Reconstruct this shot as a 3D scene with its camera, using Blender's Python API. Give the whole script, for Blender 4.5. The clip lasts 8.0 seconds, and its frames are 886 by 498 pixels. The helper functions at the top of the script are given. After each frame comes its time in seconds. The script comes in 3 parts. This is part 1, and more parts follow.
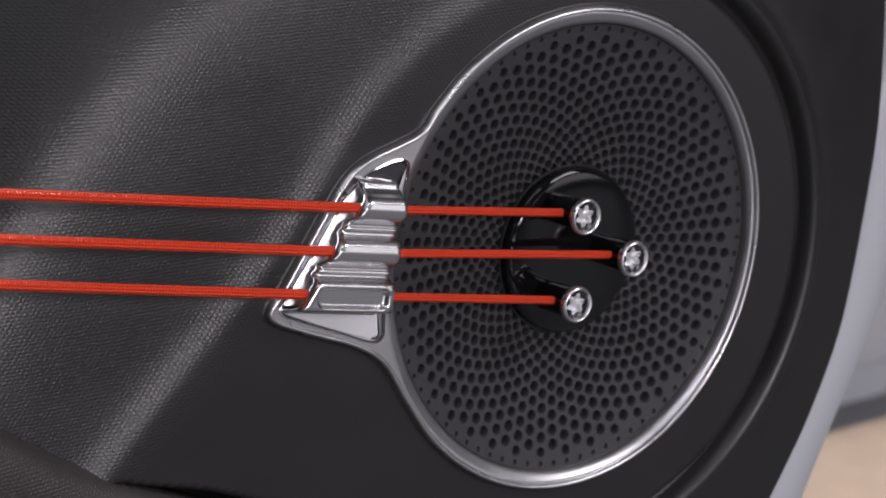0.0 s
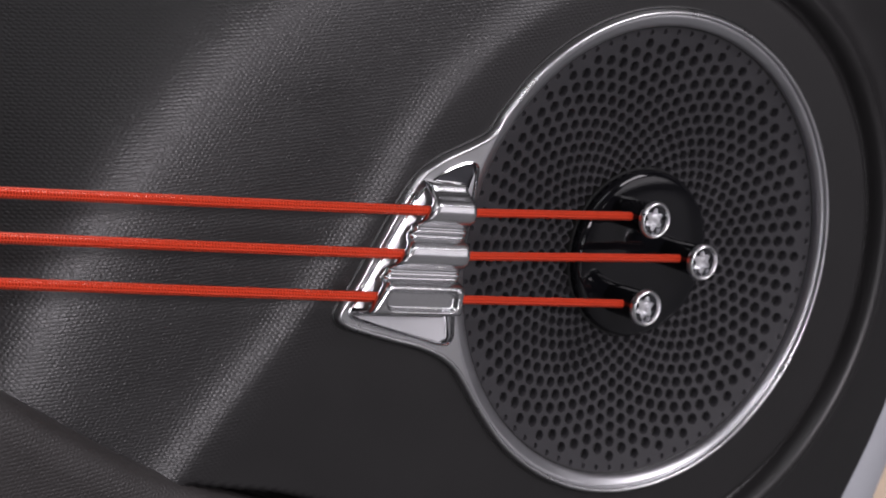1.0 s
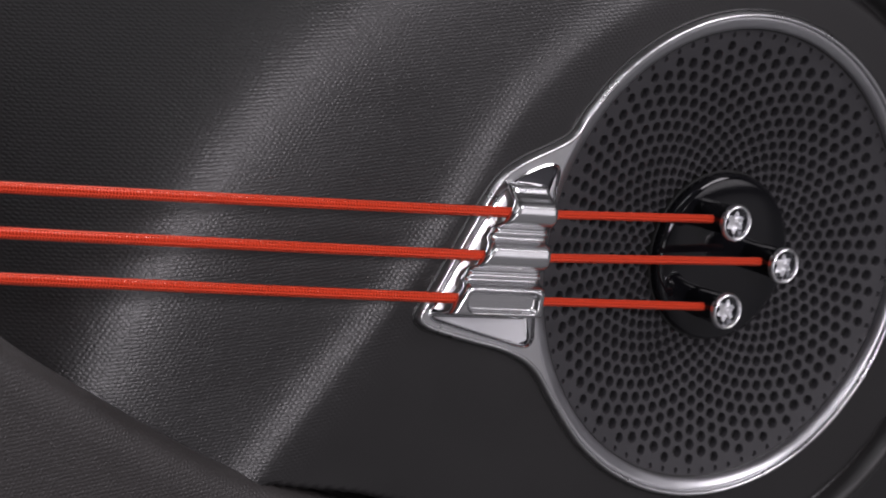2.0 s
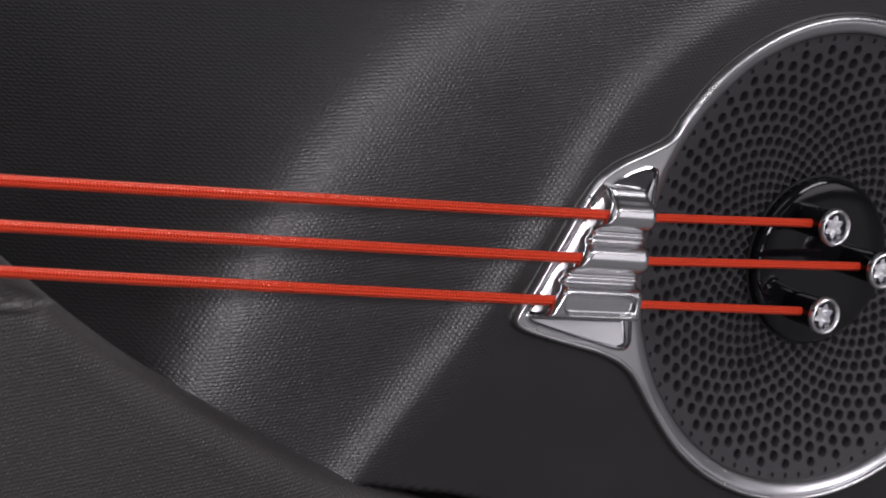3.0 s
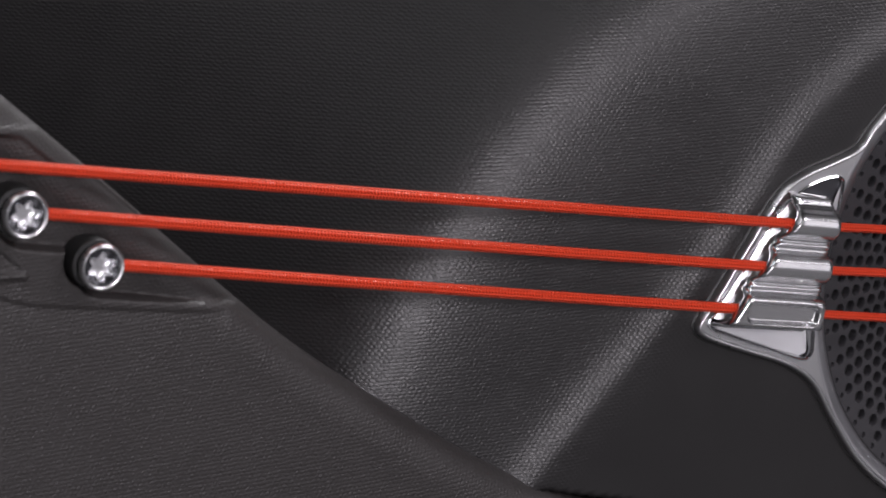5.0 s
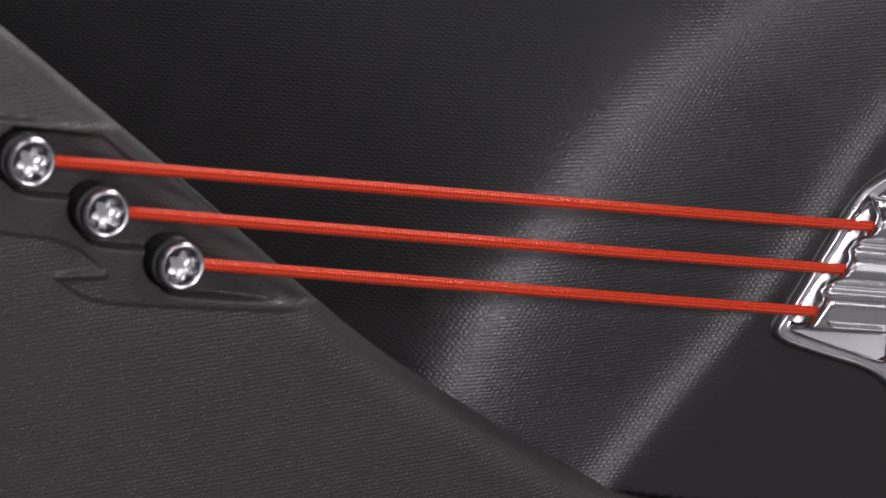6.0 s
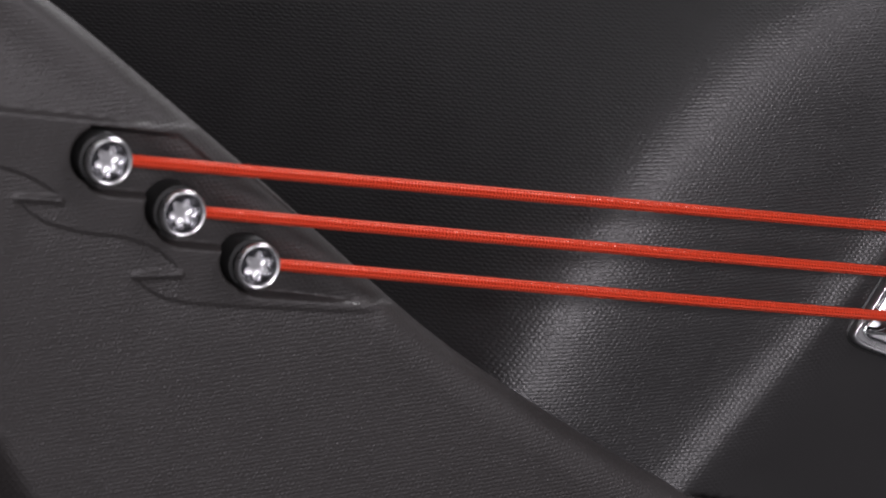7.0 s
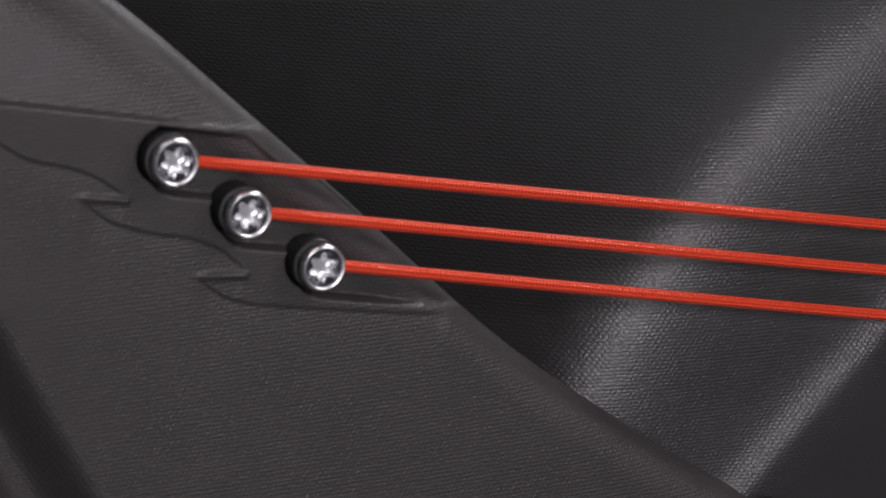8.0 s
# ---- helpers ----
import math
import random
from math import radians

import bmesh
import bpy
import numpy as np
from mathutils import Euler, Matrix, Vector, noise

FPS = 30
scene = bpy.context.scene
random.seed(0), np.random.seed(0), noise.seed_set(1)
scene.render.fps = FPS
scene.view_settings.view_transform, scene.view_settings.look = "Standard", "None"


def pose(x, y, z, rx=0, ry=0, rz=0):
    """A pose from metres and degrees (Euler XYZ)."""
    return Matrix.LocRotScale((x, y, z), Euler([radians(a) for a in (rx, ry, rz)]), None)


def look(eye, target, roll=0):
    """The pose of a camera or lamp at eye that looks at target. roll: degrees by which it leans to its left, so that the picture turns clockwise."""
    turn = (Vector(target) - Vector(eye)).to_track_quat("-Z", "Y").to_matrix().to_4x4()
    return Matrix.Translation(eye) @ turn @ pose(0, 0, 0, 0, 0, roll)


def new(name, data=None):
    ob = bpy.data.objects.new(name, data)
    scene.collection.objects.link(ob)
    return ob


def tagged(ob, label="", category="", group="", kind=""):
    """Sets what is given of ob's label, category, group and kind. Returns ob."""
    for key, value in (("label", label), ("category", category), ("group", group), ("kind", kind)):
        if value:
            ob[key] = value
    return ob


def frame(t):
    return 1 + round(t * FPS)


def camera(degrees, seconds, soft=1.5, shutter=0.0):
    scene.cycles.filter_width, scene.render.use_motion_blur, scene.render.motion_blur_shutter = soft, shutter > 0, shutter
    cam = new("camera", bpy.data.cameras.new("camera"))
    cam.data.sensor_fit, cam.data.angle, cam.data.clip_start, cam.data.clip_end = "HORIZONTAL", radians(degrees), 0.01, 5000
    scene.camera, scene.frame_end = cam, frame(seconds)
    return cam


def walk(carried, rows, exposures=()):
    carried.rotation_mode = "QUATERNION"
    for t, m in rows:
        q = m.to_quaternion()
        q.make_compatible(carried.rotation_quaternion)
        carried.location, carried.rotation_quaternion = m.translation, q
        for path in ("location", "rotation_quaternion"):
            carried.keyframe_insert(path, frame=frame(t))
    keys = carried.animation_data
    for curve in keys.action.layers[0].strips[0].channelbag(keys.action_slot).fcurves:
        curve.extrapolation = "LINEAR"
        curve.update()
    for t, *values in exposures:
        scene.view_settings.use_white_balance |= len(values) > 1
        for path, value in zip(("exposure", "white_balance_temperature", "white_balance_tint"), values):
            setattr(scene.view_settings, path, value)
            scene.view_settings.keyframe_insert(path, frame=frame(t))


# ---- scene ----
# ---------------------------------------------------------------- camera
cam = camera(16.5, 8.0, soft=1.85)
# seconds, place, turn (degrees)
ROWS = [
    (0.0, -0.7339, -0.8629, 0.8088, 74.762, -0.045, -37.713),
    (0.5, -0.7347, -0.8628, 0.8079, 74.840, 0.077, -37.171),
    (1.0, -0.7355, -0.8627, 0.8072, 74.907, 0.145, -36.494),
    (2.5, -0.7377, -0.8617, 0.8058, 75.032, 0.227, -34.172),
    (3.0, -0.7384, -0.8613, 0.8056, 75.070, 0.247, -33.229),
    (3.5, -0.7390, -0.8608, 0.8056, 75.097, 0.235, -32.335),
    (4.0, -0.7396, -0.8602, 0.8057, 75.109, 0.174, -31.378),
    (4.5, -0.7402, -0.8595, 0.8060, 75.117, 0.152, -30.587),
    (6.0, -0.7417, -0.8570, 0.8076, 75.042, 0.098, -28.394),
    (6.5, -0.7422, -0.8560, 0.8084, 74.999, 0.094, -27.728),
    (7.0, -0.7426, -0.8550, 0.8094, 74.956, -0.026, -26.987),
    (7.5, -0.7430, -0.8539, 0.8105, 74.901, -0.031, -26.386),
    (8.0, -0.7433, -0.8527, 0.8118, 74.832, -0.104, -25.804),
]
walk(cam, [(t, pose(x, y, z, rx, ry, rz)) for t, x, y, z, rx, ry, rz in ROWS])
cam.data.dof.use_dof = True
cam.data.dof.focus_distance = 1.085
cam.data.dof.aperture_fstop = 18.0

# ---------------------------------------------------------------- world and light
world = bpy.data.worlds.new("showroom_world")
world.use_nodes = True
world.node_tree.nodes["Background"].inputs[0].default_value = (0.9, 0.95, 1.0, 1)
world.node_tree.nodes["Background"].inputs[1].default_value = 0.02
scene.world = world
scene.view_settings.exposure = 0.04


def area(name, eye, target, w, h, power, colour=(1, 1, 1)):
    data = bpy.data.lights.new(name, "AREA")
    data.shape, data.size, data.size_y = "RECTANGLE", w, h
    data.energy, data.color = power, colour
    ob = new(name, data)
    ob.matrix_world = look(eye, target)
    return ob


# added fill lamps with no visible source: front, right, left, low, overhead and behind
area("front_fill", (-0.75, -3.8, 1.75), (-0.2, 0, 0.5), 0.5, 0.9, 69, (1.0, 0.93, 1.0))
area("right_fill", (2.5, -3.1, 0.85), (0, 0, 0.5), 1.3, 1.4, 10, (0.99, 0.935, 1.0))
area("high_right_fill", (1.7, -2.3, 2.7), (-0.1, 0, 0.5), 1.6, 1.0, 52, (0.99, 0.935, 1.0))
area("wide_left_fill", (-2.4, -4.3, 1.5), (-0.2, 0, 0.6), 3.0, 2.2, 2, (0.96, 0.95, 1.0))
area("low_fill", (-0.95, -2.1, 0.42), (0.05, 0, 0.5), 0.7, 0.7, 5, (0.97, 0.95, 1.0))
area("overhead_fill", (-1.2, 0.2, 2.9), (-0.2, 0, 0.5), 1.5, 0.9, 4, (0.97, 0.95, 1.0))
area("overhead_strip_fill", (-0.80, -1.45, 2.95), (-0.1, 0, 0.5), 1.6, 0.18, 8, (0.97, 0.96, 1.0))
area("side_left_fill", (-3.9, -1.4, 1.7), (0, 0, 0.5), 1.1, 0.8, 1, (0.97, 0.96, 1.0))
area("back_room_fill", (1.8, 1.6, 3.0), (1.4, 1.3, 0.0), 1.5, 1.5, 140, (0.98, 0.96, 1.0))


# ---------------------------------------------------------------- materials
def material(name, colour, rough=0.5, metal=0.0, bump=None, spec=0.5, coat=0.0, vary=0.15, vscale=40.0):
    """A surface with large and small variation; bump(nodes, links, coord) gives a height socket, its distance and strength."""
    m = bpy.data.materials.new(name)
    m.use_nodes = True
    n, l = m.node_tree.nodes, m.node_tree.links
    b = n["Principled BSDF"]
    b.inputs["Base Color"].default_value = (*colour, 1)
    b.inputs["Roughness"].default_value = rough
    b.inputs["Metallic"].default_value = metal
    b.inputs["Specular IOR Level"].default_value = spec
    b.inputs["Coat Weight"].default_value = coat
    b.inputs["Coat Roughness"].default_value = 0.05
    coord = n.new("ShaderNodeTexCoord").outputs["Object"]
    if vary:
        big = n.new("ShaderNodeTexNoise")
        big.inputs["Scale"].default_value = vscale
        big.inputs["Detail"].default_value = 6
        big.inputs["Roughness"].default_value = 0.65
        l.new(coord, big.inputs["Vector"])
        mix = n.new("ShaderNodeMix")
        mix.data_type = "RGBA"
        mix.inputs[6].default_value = (*[c * (1 - vary) for c in colour], 1)
        mix.inputs[7].default_value = (*[min(1, c * (1 + vary)) for c in colour], 1)
        l.new(big.outputs["Fac"], mix.inputs[0])
        l.new(mix.outputs[2], b.inputs["Base Color"])
        mr = n.new("ShaderNodeMapRange")
        mr.inputs["From Min"].default_value, mr.inputs["From Max"].default_value = 0.3, 0.7
        mr.inputs["To Min"].default_value, mr.inputs["To Max"].default_value = max(0.02, rough * 0.88), min(1, rough * 1.12)
        l.new(big.outputs["Fac"], mr.inputs["Value"])
        l.new(mr.outputs[0], b.inputs["Roughness"])
    if bump:
        height, dist, strength = bump(n, l, coord)
        bp = n.new("ShaderNodeBump")
        bp.inputs["Distance"].default_value = dist
        if isinstance(strength, float):
            bp.inputs["Strength"].default_value = strength
        else:
            l.new(strength, bp.inputs["Strength"])
        l.new(height, bp.inputs["Height"])
        l.new(bp.outputs[0], b.inputs["Normal"])
    return m


def maths(n, l, op, a, b=None):
    q = n.new("ShaderNodeMath")
    q.operation = op
    for i, v in enumerate((a, b)):
        if v is None:
            continue
        if isinstance(v, (int, float)):
            q.inputs[i].default_value = v
        else:
            l.new(v, q.inputs[i])
    return q.outputs[0]


def weave(pitch_x, pitch_z, dist, masked):
    """Moulded grain: small pebbles, every second row shifted by half, slightly uneven; the mesh attribute "grain" fades it out."""
    def make(n, l, coord):
        wob = n.new("ShaderNodeTexNoise")
        wob.inputs["Scale"].default_value = 330
        wob.inputs["Detail"].default_value = 1
        l.new(coord, wob.inputs["Vector"])
        sep, off = n.new("ShaderNodeSeparateXYZ"), n.new("ShaderNodeSeparateXYZ")
        l.new(coord, sep.inputs[0])
        l.new(wob.outputs["Color"], off.inputs[0])
        x = maths(n, l, "ADD", sep.outputs["X"], maths(n, l, "MULTIPLY", off.outputs["X"], 0.0013))
        z = maths(n, l, "ADD", sep.outputs["Z"], maths(n, l, "MULTIPLY", off.outputs["Y"], 0.0009))
        zr = maths(n, l, "DIVIDE", z, pitch_z)
        xr = maths(n, l, "ADD", maths(n, l, "DIVIDE", x, pitch_x), maths(n, l, "MULTIPLY", maths(n, l, "FLOOR", zr), 0.5))

        def arch(q):
            d = maths(n, l, "SUBTRACT", maths(n, l, "MULTIPLY", maths(n, l, "FRACT", q), 2.0), 1.0)
            return maths(n, l, "SUBTRACT", 1.0, maths(n, l, "MULTIPLY", d, d))

        fine = n.new("ShaderNodeTexNoise")
        fine.inputs["Scale"].default_value = 850
        fine.inputs["Detail"].default_value = 3
        l.new(coord, fine.inputs["Vector"])
        pebble = maths(n, l, "MULTIPLY", arch(xr), arch(zr))
        h = maths(n, l, "ADD", maths(n, l, "MULTIPLY", pebble, maths(n, l, "MULTIPLY", fine.outputs["Fac"], 5.0)), maths(n, l, "MULTIPLY", fine.outputs["Fac"], 1.0))
        if masked:
            at = n.new("ShaderNodeAttribute")
            at.attribute_name = "grain"
            return h, dist, at.outputs["Fac"]
        return h, dist, 1.0
    return make


def grit(scale, dist):
    def make(n, l, coord):
        a = n.new("ShaderNodeTexNoise")
        a.inputs["Scale"].default_value = scale
        a.inputs["Detail"].default_value = 4
        l.new(coord, a.inputs["Vector"])
        return a.outputs["Fac"], dist, 1.0
    return make


M_PANEL = material("charcoal_grained_plastic", (0.0104, 0.0097, 0.0100), 0.39, spec=0.53, bump=weave(0.0020, 0.00124, 0.000030, True))
M_ARM = material("charcoal_armrest_plastic", (0.0270, 0.0243, 0.0238), 0.44, spec=0.45, bump=weave(0.0018, 0.00138, 0.000062, True))
M_GRILLE = material("black_speaker_plastic", (0.028, 0.027, 0.030), 0.46, bump=grit(1800, 0.00008))
M_BACK = material("black_acoustic_cloth", (0.004, 0.004, 0.004), 0.9)
M_GLOSS = material("piano_black_plastic", (0.004, 0.004, 0.005), 0.07, spec=0.38, vary=0.05)
M_RUBBER = material("black_bushing_plastic", (0.010, 0.010, 0.010), 0.45)
M_SATIN = material("satin_chrome", (0.68, 0.68, 0.69), 0.29, 1.0, bump=grit(900, 0.00002), vary=0.05)
M_SLOPE = material("satin_ring_slope", (0.58, 0.58, 0.60), 0.36, 1.0, bump=grit(900, 0.00001), vary=0.05)
M_CHROME = material("polished_chrome", (0.72, 0.72, 0.73), 0.10, 1.0, vary=0.04)
M_BRIDGE = material("brushed_chrome_block", (0.54, 0.54, 0.55), 0.25, 1.0, bump=grit(700, 0.00001), vary=0.05)
M_RAMP = material("satin_ramp_metal", (0.66, 0.66, 0.67), 0.40, 1.0, bump=grit(900, 0.00002), vary=0.06)
M_SOCKET = material("bright_socket_steel", (0.80, 0.80, 0.82), 0.34, 1.0, bump=grit(1200, 0.00002), vary=0.05)
M_SHADED_FACE = material("shaded_face_chrome", (0.12, 0.12, 0.13), 0.20, 1.0, vary=0.05)
M_FLOORPAN = material("dark_satin_metal", (0.10, 0.10, 0.11), 0.38, 1.0, bump=grit(900, 0.00001), vary=0.06)
M_BODY = material("light_grey_car_paint", (0.42, 0.43, 0.46), 0.35, coat=0.6, vary=0.05, vscale=8)
M_FLOOR = material("grey_showroom_floor", (0.10, 0.10, 0.102), 0.45, vary=0.25, vscale=5, bump=grit(60, 0.0005))
M_SLAB = material("beige_slab_surface", (0.36, 0.27, 0.20), 0.9, vary=0.3, vscale=25, bump=grit(300, 0.001))
M_WALL = material("grey_showroom_wall", (0.07, 0.07, 0.075), 0.8, vary=0.1, vscale=2, bump=grit(200, 0.0005))
M_CEIL = material("dark_ceiling", (0.06, 0.06, 0.06), 0.9, vary=0.05, vscale=2, bump=grit(200, 0.0005))


def braid(n, l, coord):
    """Eight lengthwise plaits of slanting yarns."""
    uv = n.new("ShaderNodeUVMap")
    sep = n.new("ShaderNodeSeparateXYZ")
    l.new(uv.outputs[0], sep.inputs[0])
    u, v = sep.outputs["X"], sep.outputs["Y"]
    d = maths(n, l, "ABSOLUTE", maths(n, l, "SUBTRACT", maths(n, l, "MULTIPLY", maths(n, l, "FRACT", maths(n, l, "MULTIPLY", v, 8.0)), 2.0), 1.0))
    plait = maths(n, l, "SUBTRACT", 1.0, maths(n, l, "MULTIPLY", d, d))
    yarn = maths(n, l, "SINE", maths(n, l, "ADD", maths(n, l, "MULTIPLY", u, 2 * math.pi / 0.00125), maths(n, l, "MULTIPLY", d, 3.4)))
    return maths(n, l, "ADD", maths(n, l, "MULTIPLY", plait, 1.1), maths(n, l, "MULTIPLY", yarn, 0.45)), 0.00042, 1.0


def furrow_shade(m):
    """Puts the shade between the yarns into the colour: the braid's furrows are darkened."""
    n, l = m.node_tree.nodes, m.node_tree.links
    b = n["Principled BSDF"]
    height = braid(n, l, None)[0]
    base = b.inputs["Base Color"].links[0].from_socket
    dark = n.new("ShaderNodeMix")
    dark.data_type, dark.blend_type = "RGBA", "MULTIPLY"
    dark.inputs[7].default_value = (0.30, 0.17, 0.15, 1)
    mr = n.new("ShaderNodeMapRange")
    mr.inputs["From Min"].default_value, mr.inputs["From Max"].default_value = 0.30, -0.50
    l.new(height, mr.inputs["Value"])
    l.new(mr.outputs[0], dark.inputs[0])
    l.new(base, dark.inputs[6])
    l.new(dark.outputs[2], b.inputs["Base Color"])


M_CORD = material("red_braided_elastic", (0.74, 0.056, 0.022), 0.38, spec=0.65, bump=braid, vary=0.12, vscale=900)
furrow_shade(M_CORD)
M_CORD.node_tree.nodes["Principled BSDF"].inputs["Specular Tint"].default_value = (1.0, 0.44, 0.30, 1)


# ---------------------------------------------------------------- building helpers
def part(name, bm, mat, parent=None, label="", smooth=True, crease=38):
    me = bpy.data.meshes.new(name)
    bmesh.ops.recalc_face_normals(bm, faces=bm.faces[:])
    if smooth:
        for f in bm.faces:
            f.smooth = True
    bm.to_mesh(me)
    bm.free()
    me.materials.append(mat)
    if smooth:
        me.set_sharp_from_angle(angle=radians(crease))
    ob = new(name, me)
    if parent:
        ob.parent = parent
    if label:
        tagged(ob, label)
    return ob


def thing(name, at, label, category, group="", kind=""):
    ob = new(name)
    ob.location = at
    ob.empty_display_size = 0.02
    return tagged(ob, label, category, group, kind)


def keep_world(parent, *obs):
    """Children whose meshes are written in world places."""
    for ob in obs:
        ob.parent = parent
        ob.matrix_parent_inverse = Matrix.Translation(-parent.location)


def grid_mesh(name, X, Y, Z, mat, keep=None, attr=None):
    """A sheet over a grid of places, with an optional face mask and a vertex attribute."""
    r, c = X.shape
    v = np.stack([X.ravel(), Y.ravel(), Z.ravel()], 1)
    i = np.arange(r * c).reshape(r, c)
    q = np.stack([i[:-1, :-1], i[:-1, 1:], i[1:, 1:], i[1:, :-1]], -1)
    if keep is not None:
        q = q[keep]
    q = q.reshape(-1, 4)
    me = bpy.data.meshes.new(name)
    me.from_pydata(v.tolist(), [], q.tolist())
    me.polygons.foreach_set("use_smooth", np.ones(len(q), bool))
    if attr is not None:
        a = me.attributes.new("grain", "FLOAT", "POINT")
        a.data.foreach_set("value", attr.ravel().astype(np.float32))
    me.materials.append(mat)
    me.update()
    return new(name, me)


def step(x, a, b):
    t = np.clip((x - a) / (b - a), 0, 1)
    return t * t * (3 - 2 * t)


def revolve(bm, prof, n, centre=(0, 0, 0), closed=False):
    """Turns a profile of (radius, y) about the y axis."""
    rings = []
    for r, y in prof:
        rings.append([bm.verts.new((centre[0] + r * math.cos(2 * math.pi * k / n), centre[1] + y, centre[2] + r * math.sin(2 * math.pi * k / n))) for k in range(n)])
    pairs = list(zip(rings, rings[1:])) + ([(rings[-1], rings[0])] if closed else [])
    for a, b in pairs:
        for k in range(n):
            bm.faces.new((a[k], a[(k + 1) % n], b[(k + 1) % n], b[k]))
    return rings


def spline(pts, n, closed=False):
    """Catmull-Rom through pts, n steps a span."""
    p = [Vector(q) for q in pts]
    m = len(p)
    out = []
    for i in range(m if closed else m - 1):
        a, b, c, d = (p[(i + k) % m] if closed else p[min(max(i + k, 0), m - 1)] for k in (-1, 0, 1, 2))
        for k in range(n):
            t = k / n
            out.append(0.5 * (2 * b + (c - a) * t + (2 * a - 5 * b + 4 * c - d) * t * t + (3 * b - a - 3 * c + d) * t ** 3))
    if not closed:
        out.append(p[-1])
    return out


def box_bm(x0, x1, y0, y1, z0, z1, bevel=0.0):
    bm = bmesh.new()
    bmesh.ops.create_cube(bm, size=1)
    for v in bm.verts:
        v.co = Vector((x0 + (v.co.x + 0.5) * (x1 - x0), y0 + (v.co.y + 0.5) * (y1 - y0), z0 + (v.co.z + 0.5) * (z1 - z0)))
    if bevel:
        bmesh.ops.bevel(bm, geom=bm.edges[:], offset=bevel, segments=3, affect="EDGES")
    return bm


# ---------------------------------------------------------------- the showroom
tagged(part("floor", box_bm(-4, 4, -4.5, 4, -0.1, 0), M_FLOOR, smooth=False), "dark grey polished showroom floor", "floor", kind="structure")
# ceiling and walls are unseen, added dark so that reflections stay dark
tagged(part("ceiling", box_bm(-4, 4, -4.5, 4, 3.2, 3.3), M_CEIL, smooth=False), "unseen dark ceiling added to close the room and darken reflections", "ceiling", kind="structure")
for nm, b in (("wall_north", (-4, 4, 4.0, 4.1)), ("wall_south", (-4, 4, -4.6, -4.5)), ("wall_east", (4, 4.1, -4.5, 4)), ("wall_west", (-4.1, -4, -4.5, 4))):
    tagged(part(nm, box_bm(*b, 0, 3.2), M_WALL, smooth=False), "unseen dark grey wall added to close the room", "wall", kind="structure")

# ---------------------------------------------------------------- the door panel
SPK = Vector((0.0, 0.0, 0.5))  # middle of the loudspeaker's face
RIDGE_Z = [0.25, 0.4545, 0.4796, 0.5027, 0.5337, 0.5658, 0.5857, 0.6033, 0.617, 0.628, 0.85]
RIDGE_X = [-0.4, -0.2131, -0.1861, -0.1591, -0.1276, -0.1036, -0.0789, -0.0483, -0.003, 0.057, 0.607]
EDGE_Z = [0.20, 0.3742, 0.3988, 0.4374, 0.4846, 0.5243, 0.60, 0.90]
EDGE_X = [0.02, 0.1129, 0.1284, 0.1467, 0.1578, 0.1685, 0.178, 0.19]


ARM_X = [-0.70, -0.60, -0.4388, -0.4168, -0.4005, -0.3838, -0.3686, -0.3492, -0.3292, -0.3086, -0.2875, -0.2659, -0.2437, -0.2200, -0.165, -0.05, 0.1]
ARM_Z = [0.86, 0.780, 0.6454, 0.6263, 0.6099, 0.5946, 0.5798, 0.5611, 0.5409, 0.5212, 0.5047, 0.4889, 0.4726, 0.4570, 0.432, 0.385, 0.33]


def smooth_interp(z, zs, xs, w=0.012):
    return sum(np.interp(z + k * w, zs, xs) for k in (-1, -0.5, 0, 0.5, 1)) / 5


ROLL_Z = [0.2, 0.4, 0.46, 0.52, 0.5566, 0.5795, 0.599, 0.616, 0.636, 0.655, 0.7]
ROLL_X = [-0.412, -0.327, -0.2978, -0.2618, -0.2324, -0.2094, -0.1875, -0.1623, -0.1197, -0.0645, 0.2055]


def signed_distance(x, z, zs, xs):
    """Distance from a smooth upright curve, positive on the side away from the loudspeaker."""
    cz = np.linspace(zs[0], zs[-1], 260)
    cx = smooth_interp(cz, zs, xs)
    best = np.full(np.shape(x), 1e9)
    for a in range(len(cz) - 1):
        ex, ez = cx[a + 1] - cx[a], cz[a + 1] - cz[a]
        t = np.clip(((x - cx[a]) * ex + (z - cz[a]) * ez) / (ex * ex + ez * ez), 0, 1)
        best = np.minimum(best, (x - cx[a] - t * ex) ** 2 + (z - cz[a] - t * ez) ** 2)
    side = np.where(x < np.interp(z, cz, cx), 1.0, -1.0)
    return np.sqrt(best) * side


